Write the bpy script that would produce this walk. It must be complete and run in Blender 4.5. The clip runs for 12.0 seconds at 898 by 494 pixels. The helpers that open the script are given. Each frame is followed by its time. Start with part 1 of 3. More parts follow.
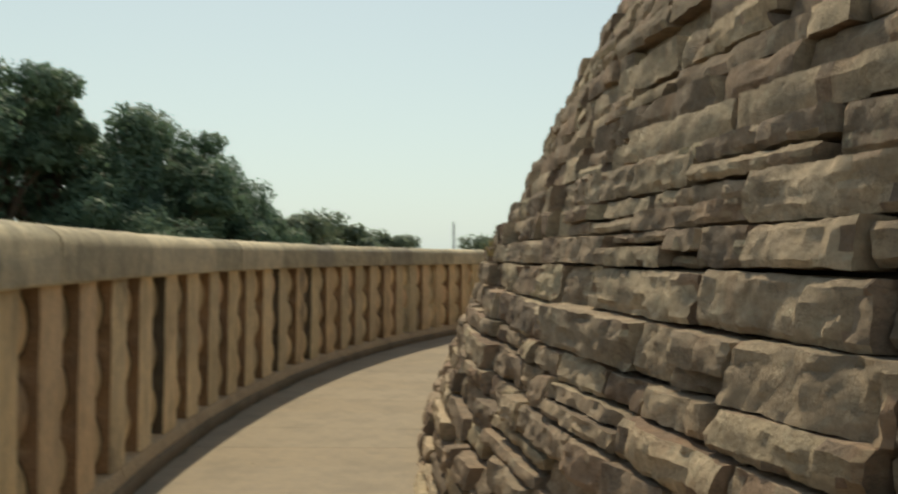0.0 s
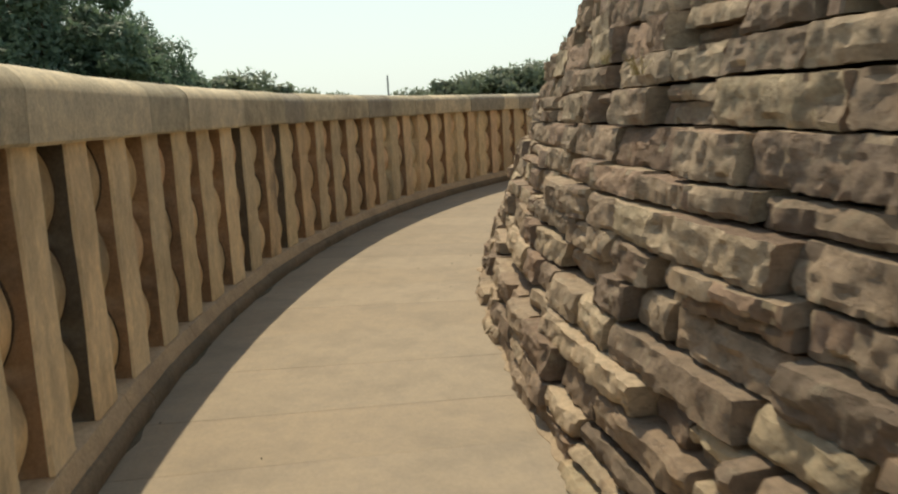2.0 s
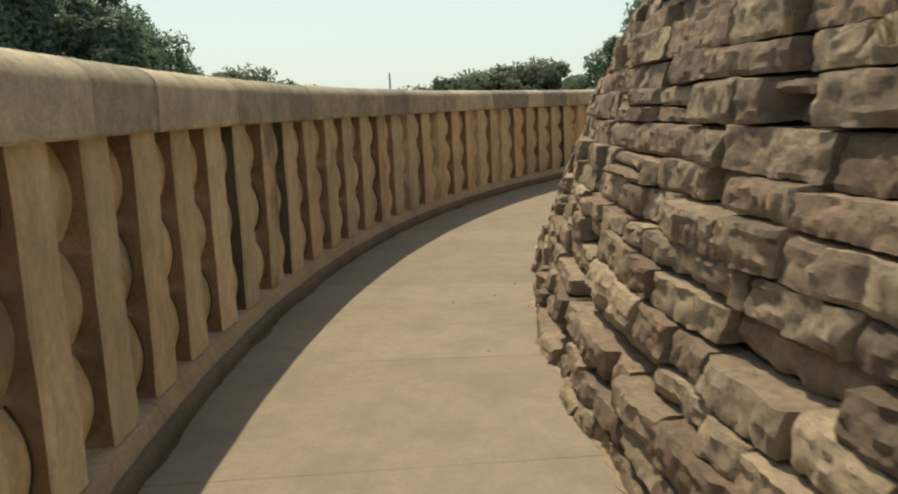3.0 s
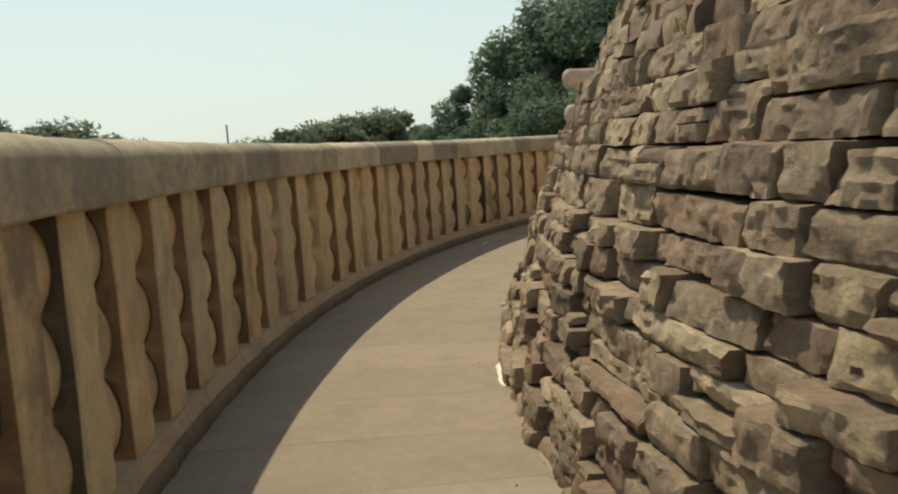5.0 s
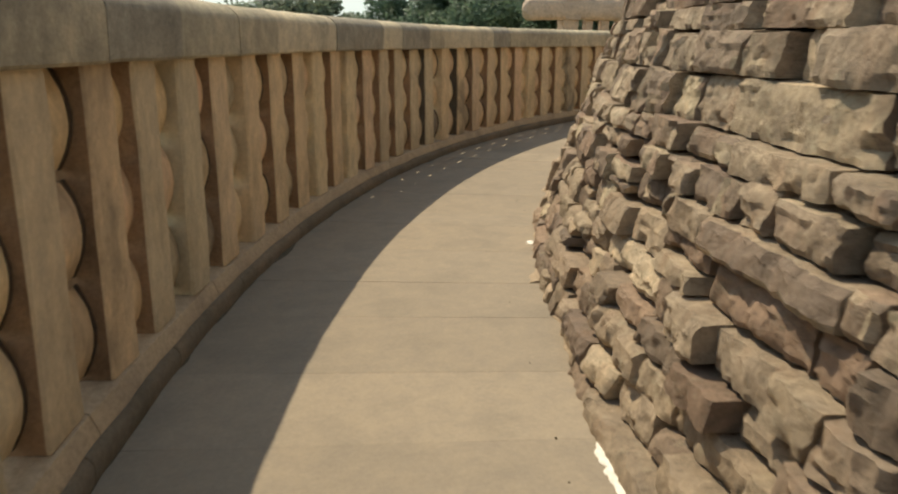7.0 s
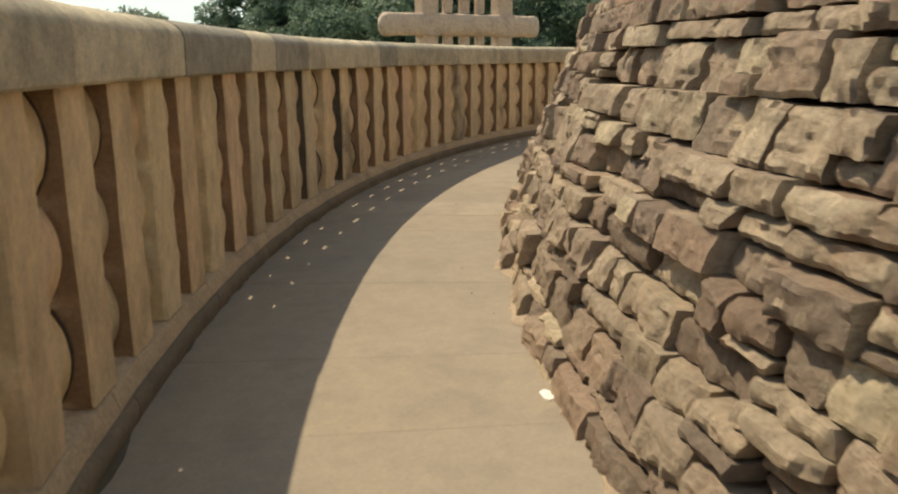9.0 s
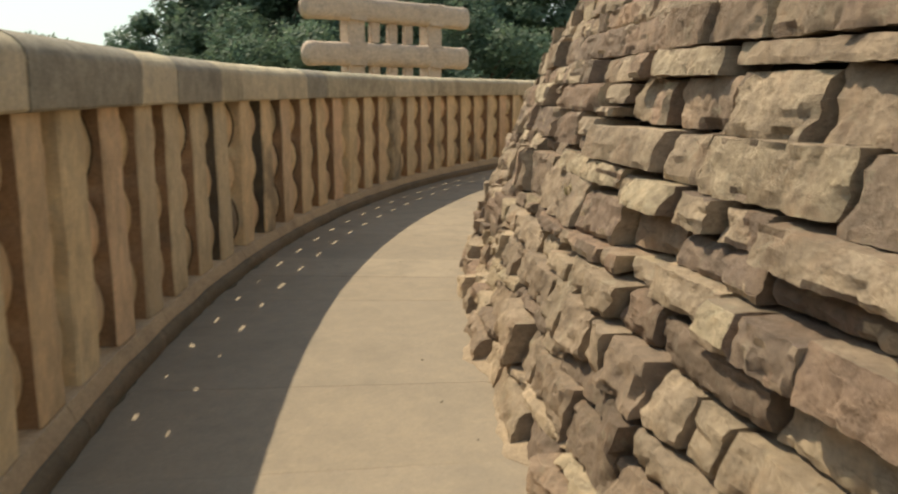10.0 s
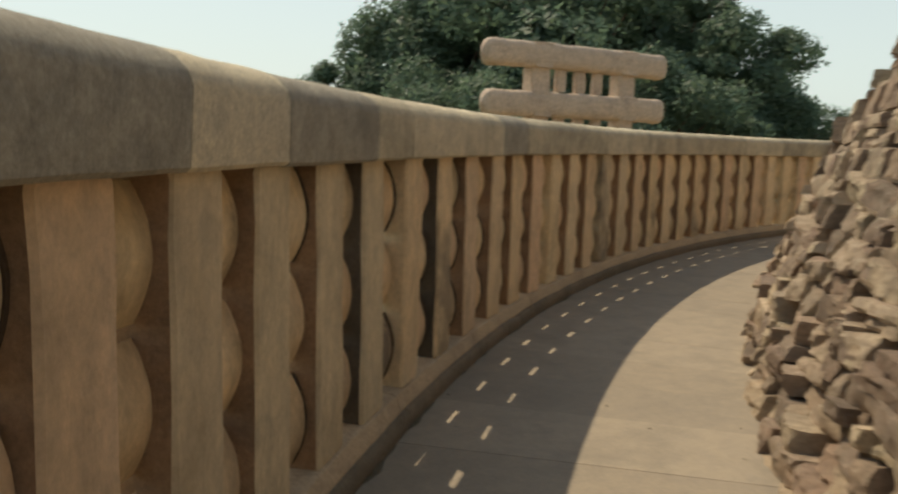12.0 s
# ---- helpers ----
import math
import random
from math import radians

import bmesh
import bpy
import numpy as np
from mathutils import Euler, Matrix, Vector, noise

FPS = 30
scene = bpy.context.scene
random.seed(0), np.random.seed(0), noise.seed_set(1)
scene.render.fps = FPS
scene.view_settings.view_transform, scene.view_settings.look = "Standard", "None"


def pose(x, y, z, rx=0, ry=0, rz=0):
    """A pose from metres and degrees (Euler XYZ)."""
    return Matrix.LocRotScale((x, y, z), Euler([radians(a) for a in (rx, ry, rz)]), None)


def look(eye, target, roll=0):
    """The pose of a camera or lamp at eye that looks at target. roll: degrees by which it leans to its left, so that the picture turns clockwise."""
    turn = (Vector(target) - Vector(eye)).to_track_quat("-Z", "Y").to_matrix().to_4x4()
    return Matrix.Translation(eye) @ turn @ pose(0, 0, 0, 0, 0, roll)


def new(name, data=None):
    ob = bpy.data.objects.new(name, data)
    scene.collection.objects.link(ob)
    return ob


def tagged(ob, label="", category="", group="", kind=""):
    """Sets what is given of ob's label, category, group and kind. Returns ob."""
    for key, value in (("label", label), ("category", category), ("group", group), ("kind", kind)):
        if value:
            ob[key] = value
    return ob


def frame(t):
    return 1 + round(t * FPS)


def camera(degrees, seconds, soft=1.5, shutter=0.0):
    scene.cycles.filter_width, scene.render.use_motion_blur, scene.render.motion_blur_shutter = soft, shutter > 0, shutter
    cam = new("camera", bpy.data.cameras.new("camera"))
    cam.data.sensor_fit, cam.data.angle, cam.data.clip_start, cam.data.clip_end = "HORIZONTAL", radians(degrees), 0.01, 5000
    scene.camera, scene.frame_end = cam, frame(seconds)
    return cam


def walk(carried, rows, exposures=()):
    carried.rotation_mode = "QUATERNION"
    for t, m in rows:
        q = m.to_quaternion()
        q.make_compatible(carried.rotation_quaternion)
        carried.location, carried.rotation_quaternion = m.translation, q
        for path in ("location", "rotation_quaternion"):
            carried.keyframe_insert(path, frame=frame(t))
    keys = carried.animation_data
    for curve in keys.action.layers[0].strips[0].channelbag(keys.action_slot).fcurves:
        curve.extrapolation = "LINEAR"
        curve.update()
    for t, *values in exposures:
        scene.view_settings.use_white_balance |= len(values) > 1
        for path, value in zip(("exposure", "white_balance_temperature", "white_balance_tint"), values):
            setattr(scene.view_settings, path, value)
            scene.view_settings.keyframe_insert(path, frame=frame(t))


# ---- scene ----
cam = camera(57.6, 12.0, soft=2.1, shutter=0.3)
# seconds, x, y, z, yaw, pitch, roll
ROWS = [
    (0, 0.000, -0.000, 1.504, -0.01, 0.69, -0.39),
    (0.5, -0.190, 0.650, 1.470, -8.55, -4.06, -2.77),
    (1, -0.429, 1.321, 1.405, -9.39, -10.35, -2.28),
    (1.5, -0.663, 1.973, 1.394, -5.71, -11.12, 0.41),
    (2, -0.823, 2.615, 1.402, -4.91, -9.51, 2.96),
    (2.5, -0.927, 3.332, 1.398, -4.76, -9.19, 2.67),
    (4.5, -1.180, 6.399, 1.414, -9.55, -12.05, 3.00),
    (5, -1.170, 7.110, 1.499, -16.01, -6.80, 3.75),
    (5.5, -1.103, 7.808, 1.481, -17.60, -9.02, 4.06),
    (6, -1.051, 8.552, 1.447, -18.06, -11.23, 2.40),
    (6.5, -0.943, 9.272, 1.470, -18.16, -12.07, 1.61),
    (7, -0.883, 10.024, 1.428, -21.05, -14.05, 0.05),
    (9, -0.365, 12.653, 1.435, -32.28, -12.94, 0.49),
    (9.5, -0.075, 13.255, 1.447, -32.95, -10.89, 1.67),
    (10, 0.193, 13.868, 1.436, -37.66, -10.82, -0.11),
    (10.5, 0.472, 14.453, 1.483, -42.52, -8.08, 0.36),
    (11, 0.737, 15.033, 1.483, -43.29, -6.08, -0.55),
    (11.5, 1.020, 15.610, 1.490, -35.67, -5.74, -0.77),
    (12, 1.293, 16.354, 1.446, -26.09, -7.37, -1.60),
]
walk(cam, [(t, pose(x, y, z, 90 + pitch, roll, yaw)) for t, x, y, z, yaw, pitch, roll in ROWS],
     exposures=((0.0, -0.53, 6600, 2), (0.5, -0.5, 6600, 3), (1.0, -0.3, 6600, 4), (1.5, -0.2, 6600, 5), (2.0, -0.23, 6600, 5), (2.5, -0.4, 6600, 4), (4.5, -0.3, 6600, 5), (5.0, -0.43, 6600, 4), (5.5, -0.54, 6600, 4), (6.0, -0.48, 6600, 5), (6.5, -0.28, 6600, 5), (7.0, -0.17, 6550, 6), (9.0, -0.1, 6600, 6), (10.0, -0.09, 6600, 6), (10.5, -0.06, 6600, 5), (11.0, -0.16, 6600, 5), (11.5, -0.38, 6600, 5), (12.0, -0.42, 6600, 7)))

# ---- light ----
SUN_AT, SUN_UP = 78.9, 54.4     # bearing round the dome's centre, height, in degrees
sun_to = Vector((-math.cos(radians(SUN_AT)) * math.cos(radians(SUN_UP)), math.sin(radians(SUN_AT)) * math.cos(radians(SUN_UP)), math.sin(radians(SUN_UP))))
world = bpy.data.worlds.new("hazy_sky")
scene.world = world
world.use_nodes = True
wn, wl = world.node_tree.nodes, world.node_tree.links
sky = wn.new("ShaderNodeTexSky")
sky.sky_type, sky.sun_disc = "NISHITA", False
sky.sun_elevation, sky.sun_rotation = radians(SUN_UP), math.atan2(sun_to.x, sun_to.y)
sky.air_density, sky.dust_density, sky.ozone_density = 1.3, 1.6, 1.6
haze = wn.new("ShaderNodeMix")           # pale haze, thick near the horizon and thin overhead
haze.data_type = "RGBA"
haze.inputs["B"].default_value = (9.6, 10.7, 10.4, 1)
sky_at, sky_up, thick = wn.new("ShaderNodeTexCoord"), wn.new("ShaderNodeSeparateXYZ"), wn.new("ShaderNodeMapRange")
thick.interpolation_type = "SMOOTHSTEP"
for key, value in (("From Min", 0.0), ("From Max", 0.75), ("To Min", 0.72), ("To Max", 0.15)):
    thick.inputs[key].default_value = value
wl.new(sky_at.outputs["Generated"], sky_up.inputs[0])
wl.new(sky_up.outputs["Z"], thick.inputs["Value"])
wl.new(thick.outputs["Result"], haze.inputs["Factor"])
wl.new(sky.outputs[0], haze.inputs["A"])
wl.new(haze.outputs["Result"], wn["Background"].inputs["Color"])
wn["Background"].inputs["Strength"].default_value = 0.12
lamp = bpy.data.lights.new("sun", "SUN")
lamp.energy, lamp.angle, lamp.color = 5.2, radians(0.55), (1.0, 0.835, 0.62)
sun = new("sun", lamp)
sun.matrix_world = look(sun_to * 80, (0, 0, 0))

# ---- plan: all round one axis ----
CX, CY = 18.571, 6.638
R_COPING, Z_COPE, Z_TOP = 20.621, 1.354, 1.655   # inner face of the coping, its underside and its top
R_KERB, GROUND = 20.6, -4.5
PROFILE = [(-0.3, 18.96), (0.0, 18.86), (0.5, 18.66), (1.0, 18.47), (1.5, 18.28), (2.0, 17.98), (2.8, 17.62), (3.7, 17.12),
           (4.6, 16.72), (6.0, 16.1), (7.5, 15.0), (9.0, 13.2), (10.3, 10.8), (11.3, 7.6), (11.9, 4.0), (12.1, 0.0)]


def r_wall(z):
    for (z0, r0), (z1, r1) in zip(PROFILE, PROFILE[1:]):
        if z <= z1:
            return r0 + (r1 - r0) * (z - z0) / (z1 - z0)
    return 0.0


def polar(a, r, z=0.0):
    """The place at bearing a (degrees), r metres from the axis."""
    return Vector((CX - r * math.cos(radians(a)), CY + r * math.sin(radians(a)), z))


def turned(a, r, z=0.0, spin=0.0):
    """A pose there: x along the ring against the walk, y inwards to the axis, z up."""
    m = Matrix.Rotation(radians(-90 - a + spin), 4, "Z")
    m.translation = polar(a, r, z)
    return m


# ---- materials ----
def material(name):
    m = bpy.data.materials.new(name)
    m.use_nodes = True
    nt = m.node_tree
    return m, nt.nodes, nt.links, nt.nodes["Principled BSDF"]


def ramp(n, stops):
    r = n.new("ShaderNodeValToRGB")
    el = r.color_ramp.elements
    while len(el) < len(stops):
        el.new(0.5)
    for e, (p, c) in zip(el, stops):
        e.position, e.color = p, (*c, 1)
    return r


def noise_tex(n, l, coord, scale, detail=6, rough=0.6, stretch=(1, 1, 1)):
    mp = n.new("ShaderNodeMapping")
    mp.inputs["Scale"].default_value = stretch
    l.new(coord, mp.inputs["Vector"])
    t = n.new("ShaderNodeTexNoise")
    t.inputs["Scale"].default_value, t.inputs["Detail"].default_value, t.inputs["Roughness"].default_value = scale, detail, rough
    l.new(mp.outputs[0], t.inputs["Vector"])
    return t.outputs["Fac"]


def mixed(n, l, fac, a, b, mode="MIX"):
    m = n.new("ShaderNodeMix")
    m.data_type, m.blend_type = "RGBA", mode
    for sock, v in ((m.inputs["Factor"], fac), (m.inputs["A"], a), (m.inputs["B"], b)):
        if isinstance(v, (int, float)):
            sock.default_value = v
        elif isinstance(v, tuple):
            sock.default_value = (*v, 1)
        else:
            l.new(v, sock)
    return m.outputs["Result"]


def scaled(n, l, v, lo, hi, a=0.0, b=1.0):
    m = n.new("ShaderNodeMapRange")
    m.inputs["From Min"].default_value, m.inputs["From Max"].default_value = lo, hi
    m.inputs["To Min"].default_value, m.inputs["To Max"].default_value = a, b
    l.new(v, m.inputs["Value"])
    return m.outputs["Result"]


def stone(name, tones, stain, stain_amount, grain=26.0, bump=0.5, depth=0.02, rough=0.9, island=False, streak=(1, 1, 1), lichen=None, coarse=1.4, speck=(0.62, 1.3), mottle=(1.0, 1.2), crust=None):
    """Stone in several tones, one a piece, with mottling, stains, grain and relief."""
    m, n, l, p = material(name)
    geo = n.new("ShaderNodeNewGeometry")
    where = geo.outputs["Position"]
    pick = geo.outputs["Random Per Island"] if island else n.new("ShaderNodeObjectInfo").outputs["Random"]
    tone = ramp(n, [(i / max(1, len(tones) - 1), c) for i, c in enumerate(tones)])
    l.new(pick, tone.inputs[0])
    big = noise_tex(n, l, where, 2.3, 5, 0.65, streak)
    mid = noise_tex(n, l, where, 9.0, 8, 0.7, streak)
    fine = noise_tex(n, l, where, grain, 10, 0.75)
    lo, hi = mottle
    c = mixed(n, l, scaled(n, l, mid, 0.34, 0.66), mixed(n, l, 1.0, tone.outputs[0], (lo, lo, lo), "MULTIPLY"), mixed(n, l, 1.0, tone.outputs[0], (hi, hi * 0.98, hi * 0.93), "MULTIPLY"))
    c = mixed(n, l, scaled(n, l, big, 0.48, 0.72, 0.0, stain_amount), c, stain)
    if lichen:
        rust = noise_tex(n, l, where, 3.1, 7, 0.7, (1.3, 1.3, 0.8))
        c = mixed(n, l, scaled(n, l, rust, 0.54, 0.7, 0.0, 0.5), c, (0.35, 0.22, 0.135))
        spots = noise_tex(n, l, where, 8.5, 9, 0.75)
        c = mixed(n, l, scaled(n, l, spots, 0.56, 0.68, 0.0, 0.4), c, lichen)
        seam = noise_tex(n, l, where, 3.4, 9, 0.68, (1, 1, 2.4))       # thin dark cracks along the bedding
        crack = ramp(n, [(0.484, (0, 0, 0)), (0.498, (1, 1, 1)), (0.502, (1, 1, 1)), (0.516, (0, 0, 0))])
        l.new(seam, crack.inputs[0])
        c = mixed(n, l, scaled(n, l, crack.outputs[0], 0, 1, 0.0, 0.4), c, stain)
    if crust:                                     # some pieces carry dark patches of old weathering
        wave = n.new("ShaderNodeMath")
        wave.operation = "MULTIPLY"
        wave.inputs[1].default_value = 17.3
        l.new(pick, wave.inputs[0])
        part_of = n.new("ShaderNodeMath")
        part_of.operation = "FRACT"
        l.new(wave.outputs[0], part_of.inputs[0])
        patch = n.new("ShaderNodeMath")
        patch.operation = "MULTIPLY"
        l.new(scaled(n, l, part_of.outputs[0], 0.55, 1.0, 0.0, 1.0), patch.inputs[0])
        l.new(scaled(n, l, noise_tex(n, l, where, 1.7, 7, 0.66, (1, 1, 0.7)), 0.47, 0.6, 0.0, 0.85), patch.inputs[1])
        c = mixed(n, l, patch.outputs[0], c, crust)
    c = mixed(n, l, 0.75, c, mixed(n, l, 1.0, c, ramp_of(n, l, fine, *speck), "MULTIPLY"))
    l.new(c, p.inputs["Base Color"])
    p.inputs["Roughness"].default_value = rough
    p.inputs["Specular IOR Level"].default_value = 0.25
    rel = n.new("ShaderNodeMath")
    rel.operation = "ADD"
    l.new(scaled(n, l, mid, 0, 1, 0, coarse), rel.inputs[0])
    l.new(fine, rel.inputs[1])
    bp = n.new("ShaderNodeBump")
    bp.inputs["Strength"].default_value, bp.inputs["Distance"].default_value = bump, depth
    l.new(rel.outputs[0], bp.inputs["Height"])
    l.new(bp.outputs[0], p.inputs["Normal"])
    return m


def ramp_of(n, l, v, a, b):
    r = ramp(n, [(0.3, (a, a, a)), (0.7, (b, b, b))])
    l.new(v, r.inputs[0])
    return r.outputs[0]


RUBBLE = [(0.293, 0.228, 0.167), (0.481, 0.383, 0.275), (0.228, 0.175, 0.138), (0.370, 0.262, 0.190), (0.381, 0.295, 0.217), (0.561, 0.451, 0.323), (0.263, 0.201, 0.158), (0.530, 0.440, 0.305), (0.328, 0.251, 0.188), (0.213, 0.168, 0.130), (0.260, 0.185, 0.135), (0.444, 0.354, 0.259), (0.323, 0.259, 0.193), (0.624, 0.507, 0.360)]
rubble_look = dict(grain=22, bump=0.9, depth=0.022, streak=(1, 1, 1.7), lichen=(0.47, 0.44, 0.32), coarse=1.0, speck=(0.66, 1.3), mottle=(0.87, 1.18))
mat_rubble = stone("rubble_sandstone", RUBBLE, (0.125, 0.102, 0.073), 0.38, **rubble_look)
mat_rubble_far = stone("rubble_sandstone_joined", RUBBLE, (0.115, 0.085, 0.062), 0.7, island=True, **rubble_look)
# backing behind the wall stones; its near-black colour holds the shade of the gaps
mat_bed = stone("shaded_gap_backing", [(0.05, 0.039, 0.03), (0.06, 0.046, 0.034)], (0.03, 0.026, 0.02), 0.6, 40, 1.0, 0.03)
mat_dome = stone("dome_facing", [(0.33, 0.27, 0.2), (0.36, 0.29, 0.22)], (0.17, 0.15, 0.12), 0.6, 8, 1.0, 0.06)
RAIL = [(0.685, 0.542, 0.342), (0.596, 0.452, 0.291), (0.727, 0.589, 0.386), (0.517, 0.440, 0.305), (0.674, 0.488, 0.329), (0.596, 0.494, 0.322), (0.708, 0.559, 0.348)]
mat_rail = stone("rail_sandstone", RAIL, (0.32, 0.25, 0.16), 0.6, 34, 0.5, 0.012, speck=(0.8, 1.17), streak=(1.2, 1.2, 0.7), mottle=(0.88, 1.22), crust=(0.15, 0.13, 0.105))
mat_rail_far = stone("rail_sandstone_joined", RAIL, (0.22, 0.165, 0.11), 0.7, 60, 0.4, 0.008, island=True)
# colour of the shaded gap round a crossbar's end, put on a solid rim
mat_socket_shade = stone("socket_gap_shade", [(0.07, 0.052, 0.038), (0.09, 0.065, 0.045)], (0.05, 0.04, 0.03), 0.5, 50, 0.5, 0.006)
# two darker stones for pillar sides, with the bays' shade in their colour
mat_rail_black = stone("rail_side_deep_shade", [(0.10, 0.085, 0.066), (0.13, 0.105, 0.08)], (0.06, 0.052, 0.042), 0.7, 45, 0.6, 0.012)
mat_rail_side = stone("rail_side_shade", [(0.27, 0.17, 0.10), (0.31, 0.20, 0.12), (0.24, 0.16, 0.105)], (0.12, 0.083, 0.056), 0.75, 45, 0.6, 0.012)
mat_cope = [stone("coping_pale_sandstone", [(0.54, 0.485, 0.36), (0.58, 0.515, 0.38)], (0.27, 0.24, 0.175), 0.6, 60, 0.4, 0.012, mottle=(0.85, 1.25), crust=(0.25, 0.23, 0.18)),
            stone("coping_buff_sandstone", [(0.44, 0.40, 0.30), (0.47, 0.415, 0.305)], (0.22, 0.20, 0.15), 0.7, 60, 0.4, 0.012, mottle=(0.8, 1.25), crust=(0.25, 0.23, 0.18)),
            stone("coping_grey_sandstone", [(0.305, 0.288, 0.24), (0.335, 0.308, 0.25)], (0.17, 0.155, 0.125), 0.7, 60, 0.4, 0.012, mottle=(0.8, 1.25), crust=(0.25, 0.23, 0.18))]
mat_plinth = stone("plinth_sandstone", [(0.44, 0.345, 0.235), (0.48, 0.375, 0.25)], (0.25, 0.19, 0.14), 0.5, 50, 0.4, 0.01)
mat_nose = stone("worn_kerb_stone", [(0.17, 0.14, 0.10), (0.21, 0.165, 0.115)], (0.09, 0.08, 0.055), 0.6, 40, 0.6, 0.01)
mat_slab = stone("paving_sandstone", [(0.31, 0.264, 0.203), (0.332, 0.281, 0.215), (0.29, 0.247, 0.192), (0.318, 0.266, 0.2)], (0.235, 0.202, 0.157), 0.8, 45, 0.25, 0.005, speck=(0.84, 1.13), mottle=(0.92, 1.09))
mat_joint = stone("joint_mortar", [(0.08, 0.06, 0.045), (0.09, 0.067, 0.05)], (0.06, 0.046, 0.034), 0.6, 60, 0.4, 0.005)
mat_paint = stone("white_paint", [(0.82, 0.80, 0.74), (0.78, 0.75, 0.68)], (0.6, 0.5, 0.38), 0.4, 40, 0.4, 0.004)
mat_gate = stone("gateway_sandstone", [(0.52, 0.42, 0.335), (0.56, 0.45, 0.355), (0.48, 0.385, 0.305)], (0.34, 0.27, 0.225), 0.6, 14, 0.7, 0.03)
mat_ground = stone("dry_grass_ground", [(0.16, 0.15, 0.075), (0.16, 0.15, 0.075)], (0.24, 0.18, 0.11), 0.8, 5, 0.6, 0.05)
mat_bark = stone("tree_bark", [(0.13, 0.095, 0.07), (0.15, 0.11, 0.08)], (0.07, 0.055, 0.045), 0.6, 20, 0.8, 0.02)
mat_dust = stone("mortar_dust", [(0.37, 0.295, 0.21), (0.35, 0.275, 0.195)], (0.28, 0.215, 0.15), 0.6, 50, 0.8, 0.01)
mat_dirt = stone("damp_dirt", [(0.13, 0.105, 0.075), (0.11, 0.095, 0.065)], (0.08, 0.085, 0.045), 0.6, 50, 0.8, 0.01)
mat_straw = stone("dry_straw", [(0.36, 0.29, 0.15), (0.30, 0.26, 0.13)], (0.2, 0.16, 0.09), 0.5, 60, 0.2, 0.002, island=True)
mat_pole = stone("galvanised_pole", [(0.22, 0.22, 0.22), (0.25, 0.25, 0.25)], (0.15, 0.14, 0.13), 0.4, 30, 0.2, 0.002, rough=0.55)


def foliage(name, tones):
    m, n, l, p = material(name)
    geo = n.new("ShaderNodeNewGeometry")
    tone = ramp(n, [(i / (len(tones) - 1), c) for i, c in enumerate(tones)])
    l.new(geo.outputs["Random Per Island"], tone.inputs[0])
    patch = noise_tex(n, l, geo.outputs["Position"], 0.5, 3)
    c = mixed(n, l, scaled(n, l, patch, 0.35, 0.65, 0.0, 0.5), tone.outputs[0], (0.16, 0.21, 0.115))
    l.new(c, p.inputs["Base Color"])
    p.inputs["Roughness"].default_value = 0.6
    thin = n.new("ShaderNodeBsdfTranslucent")
    l.new(c, thin.inputs["Color"])
    both = n.new("ShaderNodeMixShader")
    both.inputs[0].default_value = 0.5
    l.new(p.outputs[0], both.inputs[1])
    l.new(thin.outputs[0], both.inputs[2])
    l.new(both.outputs[0], n["Material Output"].inputs["Surface"])
    return m


mat_leaf = foliage("broad_leaves", [(0.105, 0.18, 0.135), (0.135, 0.21, 0.145), (0.165, 0.245, 0.155), (0.125, 0.19, 0.15)])
# paler leaves for distant trees: the air's haze is put into their colour
mat_leaf_far = foliage("hazed_far_leaves", [(0.19, 0.23, 0.17), (0.21, 0.25, 0.18), (0.23, 0.27, 0.19)])


# ---- mesh helpers ----
def mesh_of(name, verts, faces, mat, smooth=None):
    me = bpy.data.meshes.new(name)
    me.from_pydata([tuple(v) for v in verts], [], faces)
    me.materials.append(mat)
    if smooth is not None:
        me.polygons.foreach_set("use_smooth", [True] * len(me.polygons))
        me.set_sharp_from_angle(angle=radians(smooth))
    me.update()
    return me


def part(name, me, parent, m=None, label="", kind=""):
    ob = new(name, me)
    ob.parent = parent
    if m is not None:
        ob.matrix_basis = m
    return tagged(ob, label, "", "", kind)


def sweep(sections, closed=True, caps=True):
    """Verts and faces of a tube through sections, each a list of as many points."""
    verts = [p for s in sections for p in s]
    k = len(sections[0])
    faces = []
    for i in range(len(sections) - 1):
        for j in range(k if closed else k - 1):
            a, b = i * k + j, i * k + (j + 1) % k
            faces.append((a, b, b + k, a + k))
    if caps:
        faces.append(tuple(range(k))[::-1])
        faces.append(tuple((len(sections) - 1) * k + j for j in range(k)))
    return verts, faces


def arc(section, a0, a1, step=0.5, rough=0.0):
    """Sections (r, z) swept round the axis from bearing a0 to a1."""
    n = max(1, math.ceil((a1 - a0) / step))
    out = []
    for i in range(n + 1):
        a = a0 + (a1 - a0) * i / n
        ring = []
        for r, z in section:
            p = polar(a, r, z)
            if rough:
                p += noise.noise_vector(p * 3.0) * rough + noise.noise_vector(p * 11.0) * rough * 0.4
            ring.append(p)
        out.append(ring)
    return sweep(out)


def merge(pieces):
    verts, faces = [], []
    for v, f in pieces:
        b = len(verts)
        verts += list(v)
        faces += [tuple(i + b for i in q) for q in f]
    return verts, faces


def moved(m, vf):
    return [m @ Vector(p) for p in vf[0]], vf[1]


